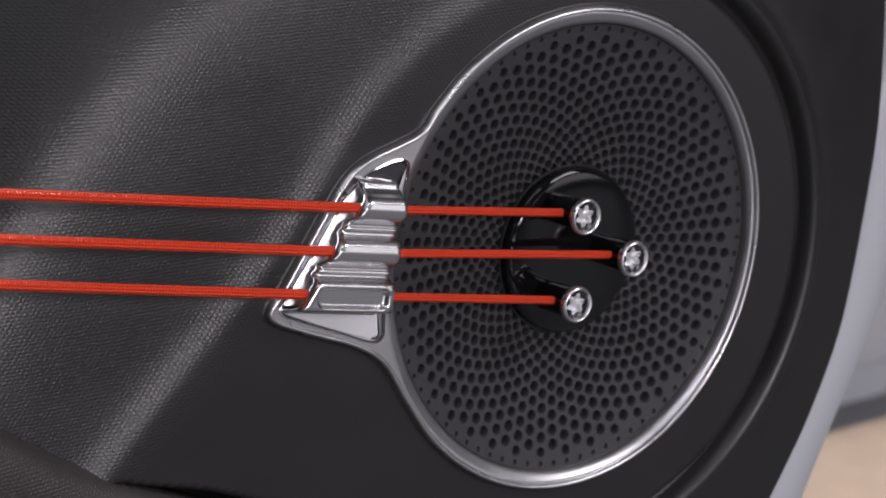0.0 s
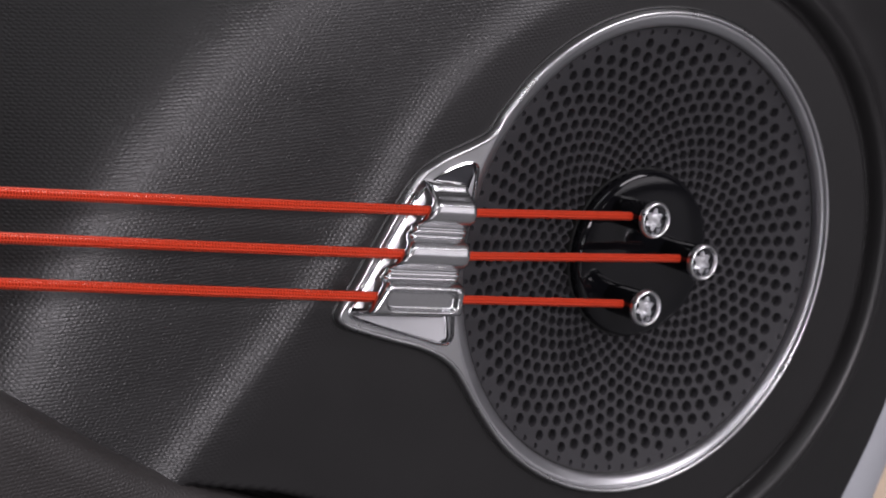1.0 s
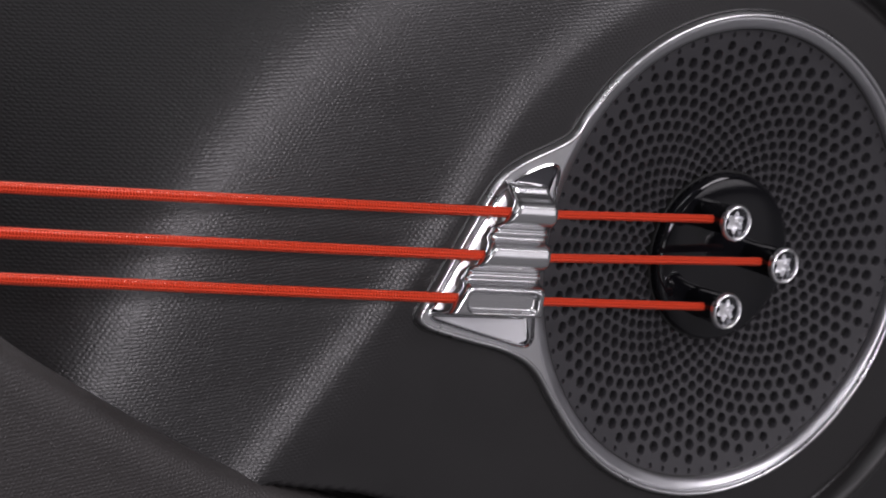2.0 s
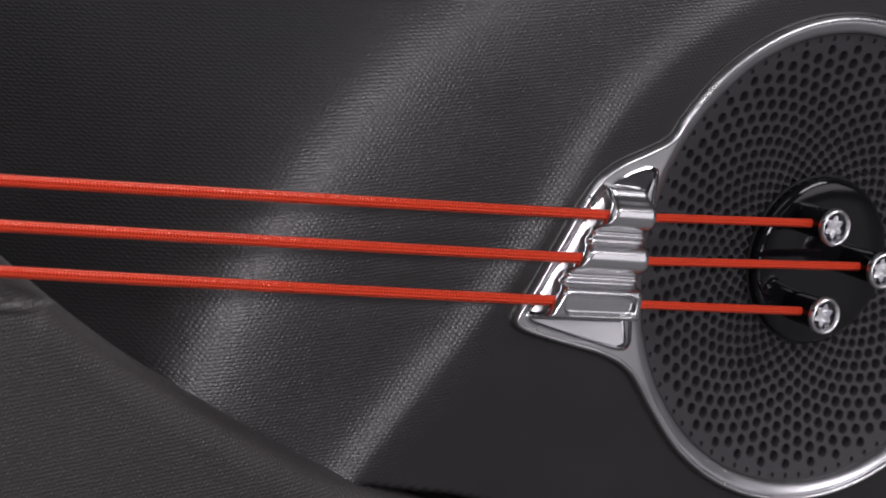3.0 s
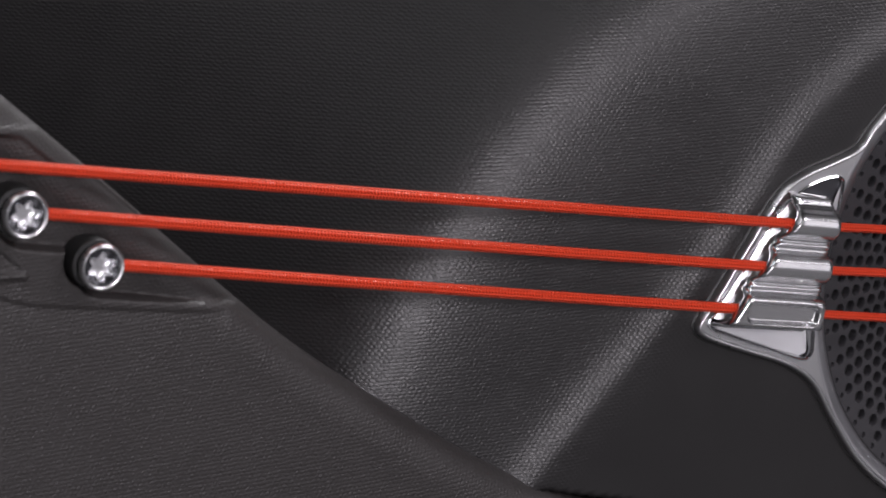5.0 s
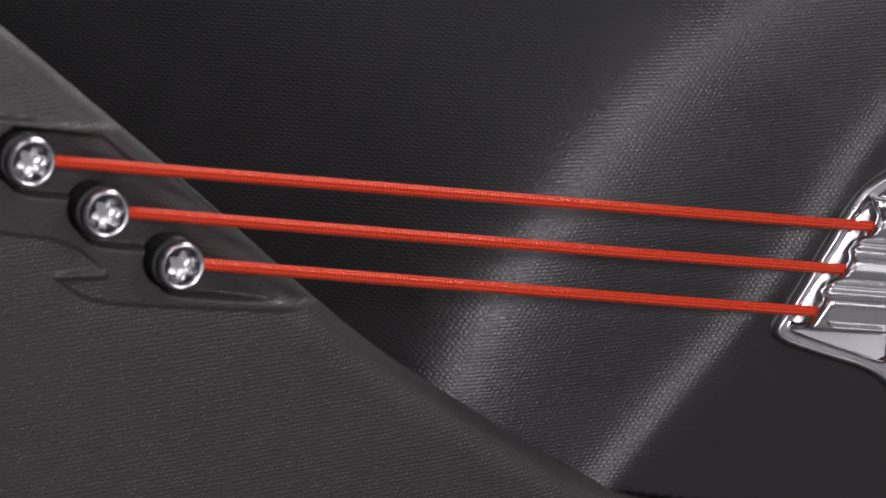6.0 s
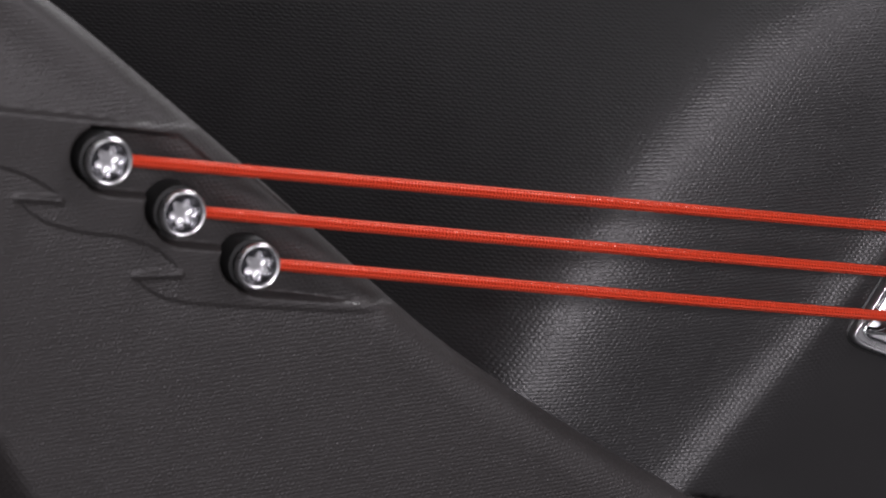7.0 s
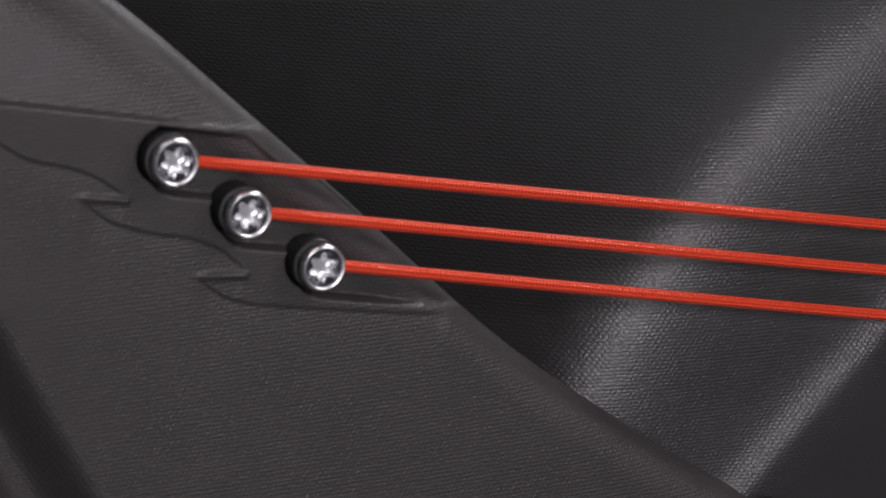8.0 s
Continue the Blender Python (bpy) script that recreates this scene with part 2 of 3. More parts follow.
def panel_depth(x, z):
    """How deep the trim lies behind the loudspeaker's plane."""
    s1, s2 = signed_distance(x, z, RIDGE_Z, RIDGE_X), signed_distance(x, z, ROLL_Z, ROLL_X)
    soft = lambda q, k: 0.5 * (q + np.sqrt(q * q + k * k))
    # a small step at the first ridge, a gently leaning band, a broad roll at the second ridge, then the deep hollow
    y = 0.70 * soft(s1, 0.004) - 0.585 * soft(s1 - 0.007, 0.007) + 1.35 * soft(s2, 0.020) - 1.45 * soft(s2 - 0.21, 0.04)
    r = np.hypot(x - 0.003, z - 0.497)
    right = step(x, 0.0, 0.04)
    y = y + right * (0.005 * np.exp(-((r - 0.1148) / 0.0018) ** 2) - 0.0035 * np.exp(-((r - 0.1208) / 0.0035) ** 2) + 0.25 * soft(r - 0.130, 0.006))
    # the dark gap above the armrest's lower end
    gap = smooth_interp(x, ARM_X, ARM_Z) - 0.001 + 0.006 * step(x, -0.212, -0.165) - z
    return y + 0.035 * step(gap, 0.0, 0.002) * step(x, -0.212, -0.198)


# outline of the sunken well beside the loudspeaker
WELL_PTS = [(-0.0845, 0.5479), (-0.0892, 0.5490), (-0.0972, 0.5478), (-0.1048, 0.5446), (-0.1100, 0.5406), (-0.1150, 0.5350), (-0.1259, 0.5212), (-0.1380, 0.5062), (-0.1416, 0.5024), (-0.1395, 0.4992), (-0.1335, 0.4964),
            (-0.1145, 0.4880), (-0.1005, 0.4824), (-0.0961, 0.4838), (-0.0954, 0.4893), (-0.0945, 0.5022), (-0.0900, 0.5206), (-0.0844, 0.5430)]


def within(x, z, loop):
    """Which places lie inside a closed outline."""
    inside = np.zeros(np.shape(x), bool)
    for (x0, z0), (x1, z1) in zip(loop, loop[1:] + loop[:1]):
        if z0 != z1:
            inside ^= ((z0 > z) != (z1 > z)) & (x < (x1 - x0) * (z - z0) / (z1 - z0) + x0)
    return inside


u = np.linspace(0, 1, 600)
zz = np.linspace(0.22, 0.86, 420)
U, Z = np.meshgrid(u, zz)
xe = smooth_interp(Z, EDGE_Z, EDGE_X)
X = -0.66 + (xe + 0.66) * (1 - (1 - U) ** 1.25)
Y = panel_depth(X, Z)
mid_x, mid_z = -0.110, 0.514
hole = (np.hypot(X + 0.0027, Z - 0.5008) < 0.0925) | within(X, Z, [(mid_x + 1.06 * (x - mid_x), mid_z + 1.06 * (z - mid_z)) for x, z in WELL_PTS])
keep = ~(hole[:-1, :-1] & hole[1:, 1:] & hole[:-1, 1:] & hole[1:, :-1])
S = -signed_distance(X, Z, RIDGE_Z, RIDGE_X)
grain = 1 - step(S, 0.004, 0.022)
door = thing("car_door", (0, 0, 0.2), "dark charcoal plastic car door panel with moulded ridges and woven grain", "car door")
pan = grid_mesh("trim_panel", X, Y, Z, M_PANEL, keep, grain)
# rounded outer edge that turns back
E = zz
xe1 = smooth_interp(E, EDGE_Z, EDGE_X)
ye1 = panel_depth(xe1, E)
rows_ = []
for a in np.linspace(0, math.pi / 2, 7):
    rows_.append((xe1 + 0.004 * math.sin(a), ye1 + 0.004 * (1 - math.cos(a))))
rows_.append((xe1 + 0.004, ye1 + 0.05))
edge = grid_mesh("panel_edge", np.array([r[0] for r in rows_]), np.array([r[1] for r in rows_]), np.array([E] * len(rows_)), M_PANEL, None, np.zeros((len(rows_), len(E))))
keep_world(door, pan, edge)

# the armrest, in front of the panel; p runs along the cords, q across them
BOLTS_ARM = [(-0.4267, 0.5966), (-0.4032, 0.5778), (-0.3787, 0.5581)]
CA, CB = 0.981, -0.196


def to_pq(x, z):
    return CA * x + CB * (z - 0.5), -CB * x + CA * (z - 0.5)


def from_pq(p, q):
    return CA * p - CB * q, 0.5 + CB * p + CA * q


CREASES = [[(-0.500, 0.0150), (-0.4906, 0.0102), (-0.4812, 0.0061), (-0.4667, 0.0047), (-0.4572, 0.0021), (-0.4483, -0.0020)],
           [(-0.4623, -0.0050), (-0.4514, -0.0107), (-0.4381, -0.0129), (-0.4250, -0.0134), (-0.4151, -0.0158), (-0.4055, -0.0215)],
           [(-0.4209, -0.0256), (-0.4105, -0.0309), (-0.4006, -0.0324), (-0.3793, -0.0322), (-0.3516, -0.0316), (-0.3314, -0.0306)]]


def to_line(p, q, pts):
    """Distance from a bent line."""
    line = spline([(a, b, 0) for a, b in pts], 4)
    best = np.full(np.shape(p), 1e9)
    for a, b in zip(line, line[1:]):
        ex, ey = b.x - a.x, b.y - a.y
        t = np.clip(((p - a.x) * ex + (q - a.y) * ey) / (ex * ex + ey * ey), 0, 1)
        best = np.minimum(best, np.hypot(p - a.x - t * ex, q - a.y - t * ey))
    return best


def armrest_depth(x, z, d):
    """Depth of the armrest's face and how much grain it has; d is the distance below the rim."""
    rr = 0.015
    y = -0.0065 + 0.80 * np.where(d < rr, rr - np.sqrt(np.maximum(rr ** 2 - (rr - d) ** 2, 0)), 0)
    p, q = to_pq(x, z)
    fade = step(d, 0.004, 0.024)
    # the upper face leans back from a crisp edge, which dies out towards the rim
    lean = 0.5 * ((q - 0.0228) + np.sqrt((q - 0.0228) ** 2 + 0.0016 ** 2))
    y = y + 0.30 * lean * (0.35 + 0.65 * fade) + 0.0020 * step(q, 0.0210, 0.0234) * (1 - step(p, -0.430, -0.395))
    inside = -1.0
    for (bx, bz), drop, top in zip(BOLTS_ARM, (-0.0116, -0.0120, -0.0113), (0.0086, 0.0120, 0.0120)):
        bp, bq = to_pq(bx, bz)
        pocket = 0.0084 - np.hypot(p - bp + 0.0006, q - bq)
        roof = top - 0.62 * np.maximum(0, p - bp - 0.026)
        rc = -drop
        corner = rc - np.hypot(np.maximum(bp + 0.0050 - p, 0), np.maximum(bq - q, 0))
        channel = np.minimum(corner, np.minimum(roof - (q - bq), p - bp + 0.004))
        inside = np.maximum(inside, np.maximum(pocket, channel))
    y = y + (0.0012 + 0.0042 * fade) * step(inside, -0.0007, 0.0010)
    # three shallow creases and the little ledges at two of their ends
    for line in CREASES:
        below = to_line(p, q, line) * np.where(q < np.interp(p, [a for a, b in line], [b for a, b in line]), 1, -1)
        ends = step(p, line[0][0] - 0.001, line[0][0] + 0.006) * (1 - step(p, line[-1][0] - 0.004, line[-1][0] + 0.001))
        y = y + 0.0007 * ends * step(below, -0.0007, 0.0007) * np.exp(-np.maximum(below, 0) / 0.007)
    for (p0, q0), (p1, q1) in (((-0.4638, -0.0037), (-0.4470, -0.0032)), ((-0.4220, -0.0250), (-0.4040, -0.0229))):
        t = np.clip((p - p0) / (p1 - p0), 0, 1)
        along = step(p, p0 - 0.001, p0 + 0.004) * (1 - step(p, p1 - 0.0012, p1 + 0.0008))
        off = q - q0 - (q1 - q0) * t
        y = y - 0.0013 * along * np.where(off > 0, np.exp(-(off / 0.0007) ** 2), np.exp(-(off / 0.0013) ** 2))
    e = (x + 0.484) * 0.9 + (z - 0.55) * 0.44
    y = y + 0.012 * (1 - step(e, -0.014, 0.006)) - 0.010 * np.exp(-((e + 0.026) / 0.006) ** 2)
    low = np.interp(p, [-0.60, -0.4906, -0.4667, -0.4483, -0.4381, -0.4151, -0.4055, -0.4006, -0.33, 0.2], [0.012, 0.0102, 0.0047, -0.0030, -0.0129, -0.0158, -0.0229, -0.0324, -0.0306, -0.03])
    plain = step(np.minimum(q - low, 0.0235 - q), -0.001, 0.004) * step(d, 0.004, 0.02)
    g = (0.35 + 0.65 * step(d, 0.002, 0.012)) * (1 - 0.35 * plain) * (1 - 0.35 * step(-x, 0.41, 0.48))
    return y, g


xa = np.concatenate([np.linspace(-0.66, -0.505, 70), np.linspace(-0.5, -0.31, 430), np.linspace(-0.305, 0.06, 150)])
da = np.concatenate([np.linspace(0, 0.010, 24)[:-1] ** 2 / 0.010, np.linspace(0.010, 0.10, 260), np.linspace(0.103, 0.27, 60)])
XA, D = np.meshgrid(xa, da)
ZA = smooth_interp(XA, ARM_X, ARM_Z) - D / 0.77
YA, GA = armrest_depth(XA, ZA, D)
# a wall that runs back from the rim into the hollow
back = [(XA[0], YA[0] + k, ZA[0] - k * 0.1) for k in (0.15, 0.04, 0.012, 0.004)]
XA, YA, ZA = (np.vstack([np.array([b[i] for b in back]), m]) for i, m in enumerate((XA, YA, ZA)))
GA = np.vstack([np.ones((4, len(xa))), GA])
arm = grid_mesh("armrest", XA, YA, ZA, M_ARM, None, GA)
keep_world(door, arm)
tagged(arm, "grained charcoal armrest with stepped screw pockets")

# ---------------------------------------------------------------- the loudspeaker
spk = thing("loudspeaker", (0, 0, 0.5), "round black perforated door loudspeaker with a satin chrome bezel", "loudspeaker")
OUT = [(-0.0774, 0.5589), (-0.0871, 0.5556), (-0.0998, 0.5525), (-0.1085, 0.5486), (-0.1148, 0.5430), (-0.1210, 0.5356), (-0.1284, 0.5259), (-0.1350, 0.5169), (-0.1407, 0.5095), (-0.1460, 0.5035), (-0.1466, 0.5000),
       (-0.1431, 0.4967), (-0.1345, 0.4926), (-0.1220, 0.4874), (-0.1107, 0.4828), (-0.1017, 0.4777), (-0.0952, 0.4717), (-0.0907, 0.4646)]
RING_X, RING_Z, R_OUT = -0.0027, 0.5008, 0.0944
arc = [(RING_X + R_OUT * math.cos(a), RING_Z + R_OUT * math.sin(a)) for a in np.linspace(radians(-152), radians(137), 24)]
LOOP = spline([(x, 0, z) for x, z in OUT + arc], 8, True)


def inset(loop, d):
    """The loop moved inwards by d, in the plane of the door."""
    out, m = [], len(loop)
    for i, p in enumerate(loop):
        t = (loop[(i + 1) % m] - loop[i - 1]).normalized()
        out.append(p + Vector((-t.z, 0, t.x)) * d)
    return out


def sweep(prof, loop):
    bm = bmesh.new()
    rings = [[bm.verts.new(p + Vector((0, y, 0))) for p in inset(loop, d)] for d, y in prof]
    m = len(loop)
    for a, b in zip(rings, rings[1:]):
        for k in range(m):
            bm.faces.new((a[k], a[(k + 1) % m], b[(k + 1) % m], b[k]))
    return bm


def shift(bm, v):
    for q in bm.verts:
        q.co -= v
    return bm


BASE = Vector((0, 0, 0.5))
bezel = part("bezel", shift(sweep([(-0.0002, 0.003), (-0.0001, -0.0018), (0.0002, -0.0028), (0.0007, -0.0035), (0.0012, -0.0037), (0.0017, -0.0034), (0.0020, -0.0028), (0.0022, -0.0018), (0.0023, 0.001)], LOOP), BASE), M_SATIN, spk, "satin chrome teardrop trim ring", crease=80)
# black strip imitates the dark gap between the panel and the trim ring
part("gap_strip", shift(sweep([(-0.0013, 0.002), (-0.0012, -0.0007), (-0.0007, -0.0010), (-0.0001, -0.0006), (0.0003, 0.002)], LOOP), BASE), M_RUBBER, bezel, "thin black strip standing in for the dark gap round the trim ring")
# the sloping inner face of the ring
bm = bmesh.new()
slope = []
for r, y, k in ((0.0932, -0.0016, 1.0), (0.0923, -0.0019, 1.0), (0.0915, -0.0020, 1.0), (0.0909, -0.0017, 0.9), (0.0894, -0.0006, 0.6), (0.0882, 0.0004, 0.3), (0.0879, 0.0013, 0.2), (0.0878, 0.0060, 0.2)):
    slope.append([bm.verts.new((k * RING_X + r * math.cos(2 * math.pi * i / 192), y, k * (RING_Z - 0.5) + r * math.sin(2 * math.pi * i / 192))) for i in range(192)])
for a, b in zip(slope, slope[1:]):
    for i in range(192):
        bm.faces.new((a[i], a[(i + 1) % 192], b[(i + 1) % 192], b[i]))
part("inner_ring", bm, M_SLOPE, bezel, crease=80)
bm = bmesh.new()
revolve(bm, [(0.0886, 0.0026), (0.0880, 0.0019), (0.0873, 0.0024), (0.0869, 0.0060)], 192)
part("gasket", bm, M_RUBBER, bezel, "thin black rubber gasket")

# the web left between the ring and the triangular well of the cords
WELL = spline([(x, 0, z) for x, z in WELL_PTS], 6, True)


def fill(loops, y):
    bm = bmesh.new()
    for lp in loops:
        vs = [bm.verts.new((p.x, y, p.z)) for p in lp]
        for a, b in zip(vs, vs[1:] + vs[:1]):
            bm.edges.new((a, b))
    bmesh.ops.triangle_fill(bm, use_beauty=True, use_dissolve=False, edges=bm.edges[:], normal=(0, -1, 0))
    return bm


half = inset(LOOP, 0.0019)
left = half[0:137]
a1, a0 = (math.atan2(p.z - RING_Z, p.x - RING_X) % (2 * math.pi) for p in (left[-1], left[0]))
web_out = left + [Vector((RING_X + 0.0920 * math.cos(a), 0, RING_Z + 0.0920 * math.sin(a))) for a in np.linspace(a1, a0, 26)[1:-1]]
part("web", shift(fill([web_out, WELL], -0.0019), BASE), M_SATIN, bezel)
bm = sweep([(-0.0007, -0.0016), (-0.0004, -0.0026), (0.0001, -0.0029), (0.0006, -0.0024), (0.0009, -0.0012), (0.0010, 0.0170)], WELL)
part("well_edge", shift(bm, BASE), M_CHROME, bezel)
# the floor of the well: level above the block, a plate that leans back below it
bm = fill([inset(WELL, 0.0004)], 0.0)
for v in bm.verts:
    v.co.y = 0.0032 - 0.0040 * float(step(v.co.z, 0.505, 0.530))
part("well_floor", shift(bm, BASE), M_FLOORPAN, bezel, "dark satin floor of the well")
LOW = [Vector((x, 0, z)) for x, z in [(-0.1385, 0.5002), (-0.1335, 0.4973), (-0.1145, 0.4889), (-0.1010, 0.4835), (-0.0974, 0.4842), (-0.0966, 0.4893), (-0.0966, 0.4980), (-0.1200, 0.5030)]]
bm = fill([LOW], 0.0)
for v in bm.verts:
    v.co.y = 0.0004 + 0.20 * (v.co.z - 0.490)
bmesh.ops.solidify(bm, geom=bm.faces[:], thickness=0.0015)
part("well_plate", shift(bm, BASE), M_SLOPE, bezel, "leaning satin plate in the well", smooth=False)


# the perforated grille: a shallow bowl of staggered holes that shrink towards the hub
def bowl(r):
    a = 0.0028 + 0.0120 * (1 - (r / 0.0875) ** 1.6)
    return 0.5 * (a + 0.0114 - math.hypot(a - 0.0114, 0.0008))


COLS, TURN0 = 80, radians(142.26)
N_RINGS = 18
RADII = [0.0812 - 0.0028 * k for k in range(-1, N_RINGS + 1)]  # RADII[k + 1] is ring k


def cell_corner(k, c):
    r = RADII[k + 1]
    return r, TURN0 - 2 * math.pi * c / COLS


verts, faces = [], []


def vert(r, a, dy=0.0):
    verts.append((r * math.cos(a), bowl(r) + dy, r * math.sin(a)))
    return len(verts) - 1


NH = 12
for k in range(N_RINGS):
    for c in range(COLS):
        if (c + k) % 2:
            continue
        r0, a0_ = cell_corner(k, c)
        corners = [cell_corner(k - 1, c), cell_corner(k, c + 1), cell_corner(k + 1, c), cell_corner(k, c - 1)]
        cv = [vert(r, a) for r, a in corners]
        # midpoints of the cell's sides keep neighbours joined without gaps
        rad = 0.80 * 0.0028 * 0.0785 * r0 / math.hypot(0.0028, 0.0785 * r0) * (0.88 if k == 0 else 1.0) * random.uniform(0.97, 1.03)
        ring0, ring1, ring2 = [], [], []
        for j in range(NH):
            t = 2 * math.pi * j / NH
            for lst, f, dy in ((ring0, 1.16, 0.0), (ring1, 1.0, 0.00050), (ring2, 0.92, 0.0035)):
                lst.append(vert(r0 + f * rad * math.cos(t), a0_ - f * rad * math.sin(t) / r0, dy))
        for j in range(NH):
            m = (j + 1) % NH
            faces.append((ring0[j], ring0[m], ring1[m], ring1[j]))
            faces.append((ring1[j], ring1[m], ring2[m], ring2[j]))
        for s4 in range(4):
            c0, c1 = cv[s4], cv[(s4 + 1) % 4]
            j0 = s4 * 3
            for j in range(j0, j0 + 3):
                faces.append((c0 if j < j0 + 2 else c1, ring0[j % NH], ring0[(j + 1) % NH]))
            faces.append((c0, ring0[(j0 + 2) % NH], c1))
# the plain rim with its row of tiny blind holes
r_in = RADII[0]
for c in range(COLS):
    a_c = TURN0 - 2 * math.pi * c / COLS
    ha = math.pi / COLS
    lo_mid = vert(RADII[1], a_c) if c % 2 else vert(RADII[0], a_c)
    lo_l = vert(*( (RADII[0], a_c + 2 * ha) if c % 2 else (RADII[1], a_c + 2 * ha)))
    lo_r = vert(*( (RADII[0], a_c - 2 * ha) if c % 2 else (RADII[1], a_c - 2 * ha)))
    # lower edge is taken at half a column each side
    def mid_v(i, j):
        v = (Vector(verts[i]) + Vector(verts[j])) / 2
        verts.append(tuple(v))
        return len(verts) - 1
    ll, lr = mid_v(lo_mid, lo_l), mid_v(lo_mid, lo_r)
    ul, ur = vert(0.0874, a_c + ha), vert(0.0874, a_c - ha)
    um = vert(0.0874, a_c)
    rad = 0.00112
    ring0, ring1, ring2 = [], [], []
    for j in range(8):
        t = 2 * math.pi * (j + 0.5) / 8
        for lst, f, dy in ((ring0, 1.1, 0.0), (ring1, 0.95, 0.0002), (ring2, 0.7, 0.0012)):
            lst.append(vert(0.0856 + f * rad * math.cos(t), a_c - f * rad * math.sin(t) / 0.0856, dy))
    for j in range(8):
        m = (j + 1) % 8
        faces.append((ring0[j], ring0[m], ring1[m], ring1[j]))
        faces.append((ring1[j], ring1[m], ring2[m], ring2[j]))
    faces.append(tuple(ring2))
    # j: 0 up-right ... 3 low-right, 4 low-left ... 7 up-left
    faces += [(um, ur, ring0[0]), (ur, ring0[1], ring0[0]), (ur, ring0[2], ring0[1]), (ur, lr, ring0[2]), (lr, ring0[3], ring0[2]), (lr, lo_mid, ring0[3]), (lo_mid, ring0[4], ring0[3]),
              (lo_mid, ll, ring0[4]), (ll, ring0[5], ring0[4]), (ll, ul, ring0[5]), (ul, ring0[6], ring0[5]), (ul, ring0[7], ring0[6]), (ul, um, ring0[7]), (um, ring0[0], ring0[7])]
me = bpy.data.meshes.new("grille")
me.from_pydata(verts, [], faces)
bm = bmesh.new()
bm.from_mesh(me)
bmesh.ops.remove_doubles(bm, verts=bm.verts[:], dist=1e-6)
bpy.data.meshes.remove(me)
part("grille", bm, M_GRILLE, spk, "black plastic grille with staggered round holes")
bm = bmesh.new()
revolve(bm, [(0.0005, bowl(0) + 0.0036), (0.0300, bowl(0.03) + 0.0036), (0.0600, bowl(0.06) + 0.0036), (0.0872, bowl(0.0872) + 0.0030)], 64)
part("backing_cloth", bm, M_BACK, spk)
bm = bmesh.new()
revolve(bm, [(0.0328, 0.0150), (0.0327, 0.0092), (0.0325, 0.0078), (0.0320, 0.0070), (0.0308, 0.0063), (0.0300, 0.0061), (0.0150, 0.0064), (0.0003, 0.0065)], 128)
hub = part("hub", bm, M_GLOSS, spk, "glossy black hub disc")
hub.location = (0.0026, 0, -0.0020)
# added black ring hides holes cut by the hub and imitates the shade there
bm = bmesh.new()
revolve(bm, [(0.0336, 0.0150), (0.0335, 0.0114), (0.0332, 0.0110), (0.0318, 0.0110)], 128)
shade_ring = part("hub_shade_ring", bm, M_RUBBER, spk)
shade_ring.location = hub.location

# ---------------------------------------------------------------- the chrome bridge that the cords pass through
bridge = thing("cord_bridge", (-0.11, 0, 0.515), "polished chrome wavy bridge block guiding the red cords", "bridge")
HUMP = [(0.0062, -0.0091), (0.0054, -0.0099), (0.0043, -0.0120), (0.0026, -0.0135), (0.0, -0.0140), (-0.0026, -0.0135), (-0.0043, -0.0120), (-0.0054, -0.0099), (-0.0062, -0.0091)]
PROF = [(0.0240, 0.004), (0.0238, -0.0050), (0.0232, -0.0066), (0.0222, -0.0074), (0.0206, -0.0083)]
PROF += [(0.0139 + q, y) for q, y in HUMP] + [(0.0073, -0.0088), (0.0066, -0.0099), (0.0058, -0.0101), (0.0051, -0.0090)]
PROF += [(-0.0019 + q, y) for q, y in HUMP] + [(-0.0085, -0.0088), (-0.0092, -0.0099), (-0.0101, -0.0101), (-0.0108, -0.0089)]
PROF += [(-0.0117, -0.0096), (-0.0125, -0.0119), (-0.0135, -0.0134), (-0.0148, -0.0140), (-0.0228, -0.0140), (-0.0238, -0.0132), (-0.0244, -0.0102), (-0.0248, -0.0060), (-0.0252, -0.0046), (-0.0266, -0.0036), (-0.0270, 0.004)]
prof = []
for (qa, ya), (qb, yb) in zip(PROF, PROF[1:]):
    n = max(2, int(math.hypot(qb - qa, yb - ya) / 0.00022))
    prof += [Vector((qa + (qb - qa) * k / n, ya + (yb - ya) * k / n, 0)) for k in range(n)]
prof.append(Vector((*PROF[-1], 0)))
for _ in range(9):
    prof = [prof[0]] + [(a + 2 * b + c) / 4 for a, b, c in zip(prof, prof[1:], prof[2:])] + [prof[-1]]
WAVE = 2 * math.pi / 0.0160


def block_left(q):
    """Where the block begins along the cords; its upper corner reaches a little further."""
    return -0.1251 + 0.548 * (q + 0.0003) - 0.0042 * min(1.0, max(0.0, (q - 0.0185) / 0.006))


def pocket(p, q):
    """Depth of the oblong recess in the lowest hump."""
    dx, dy = max(0.0, abs(p + 0.1157) - 0.0128), max(0.0, abs(q + 0.0185) - 0.0008)
    t = min(1.0, max(0.0, (0.0036 - math.hypot(dx, dy)) / 0.0019))
    return 0.0021 * t * t * (3 - 2 * t)


bm = bmesh.new()
rows3 = []
SPAN = [(0.0, 0.0030), (0.0001, 0.0018), (0.0004, 0.0010), (0.0009, 0.0004), (0.0016, 0.0001), (0.0024, 0.0)]
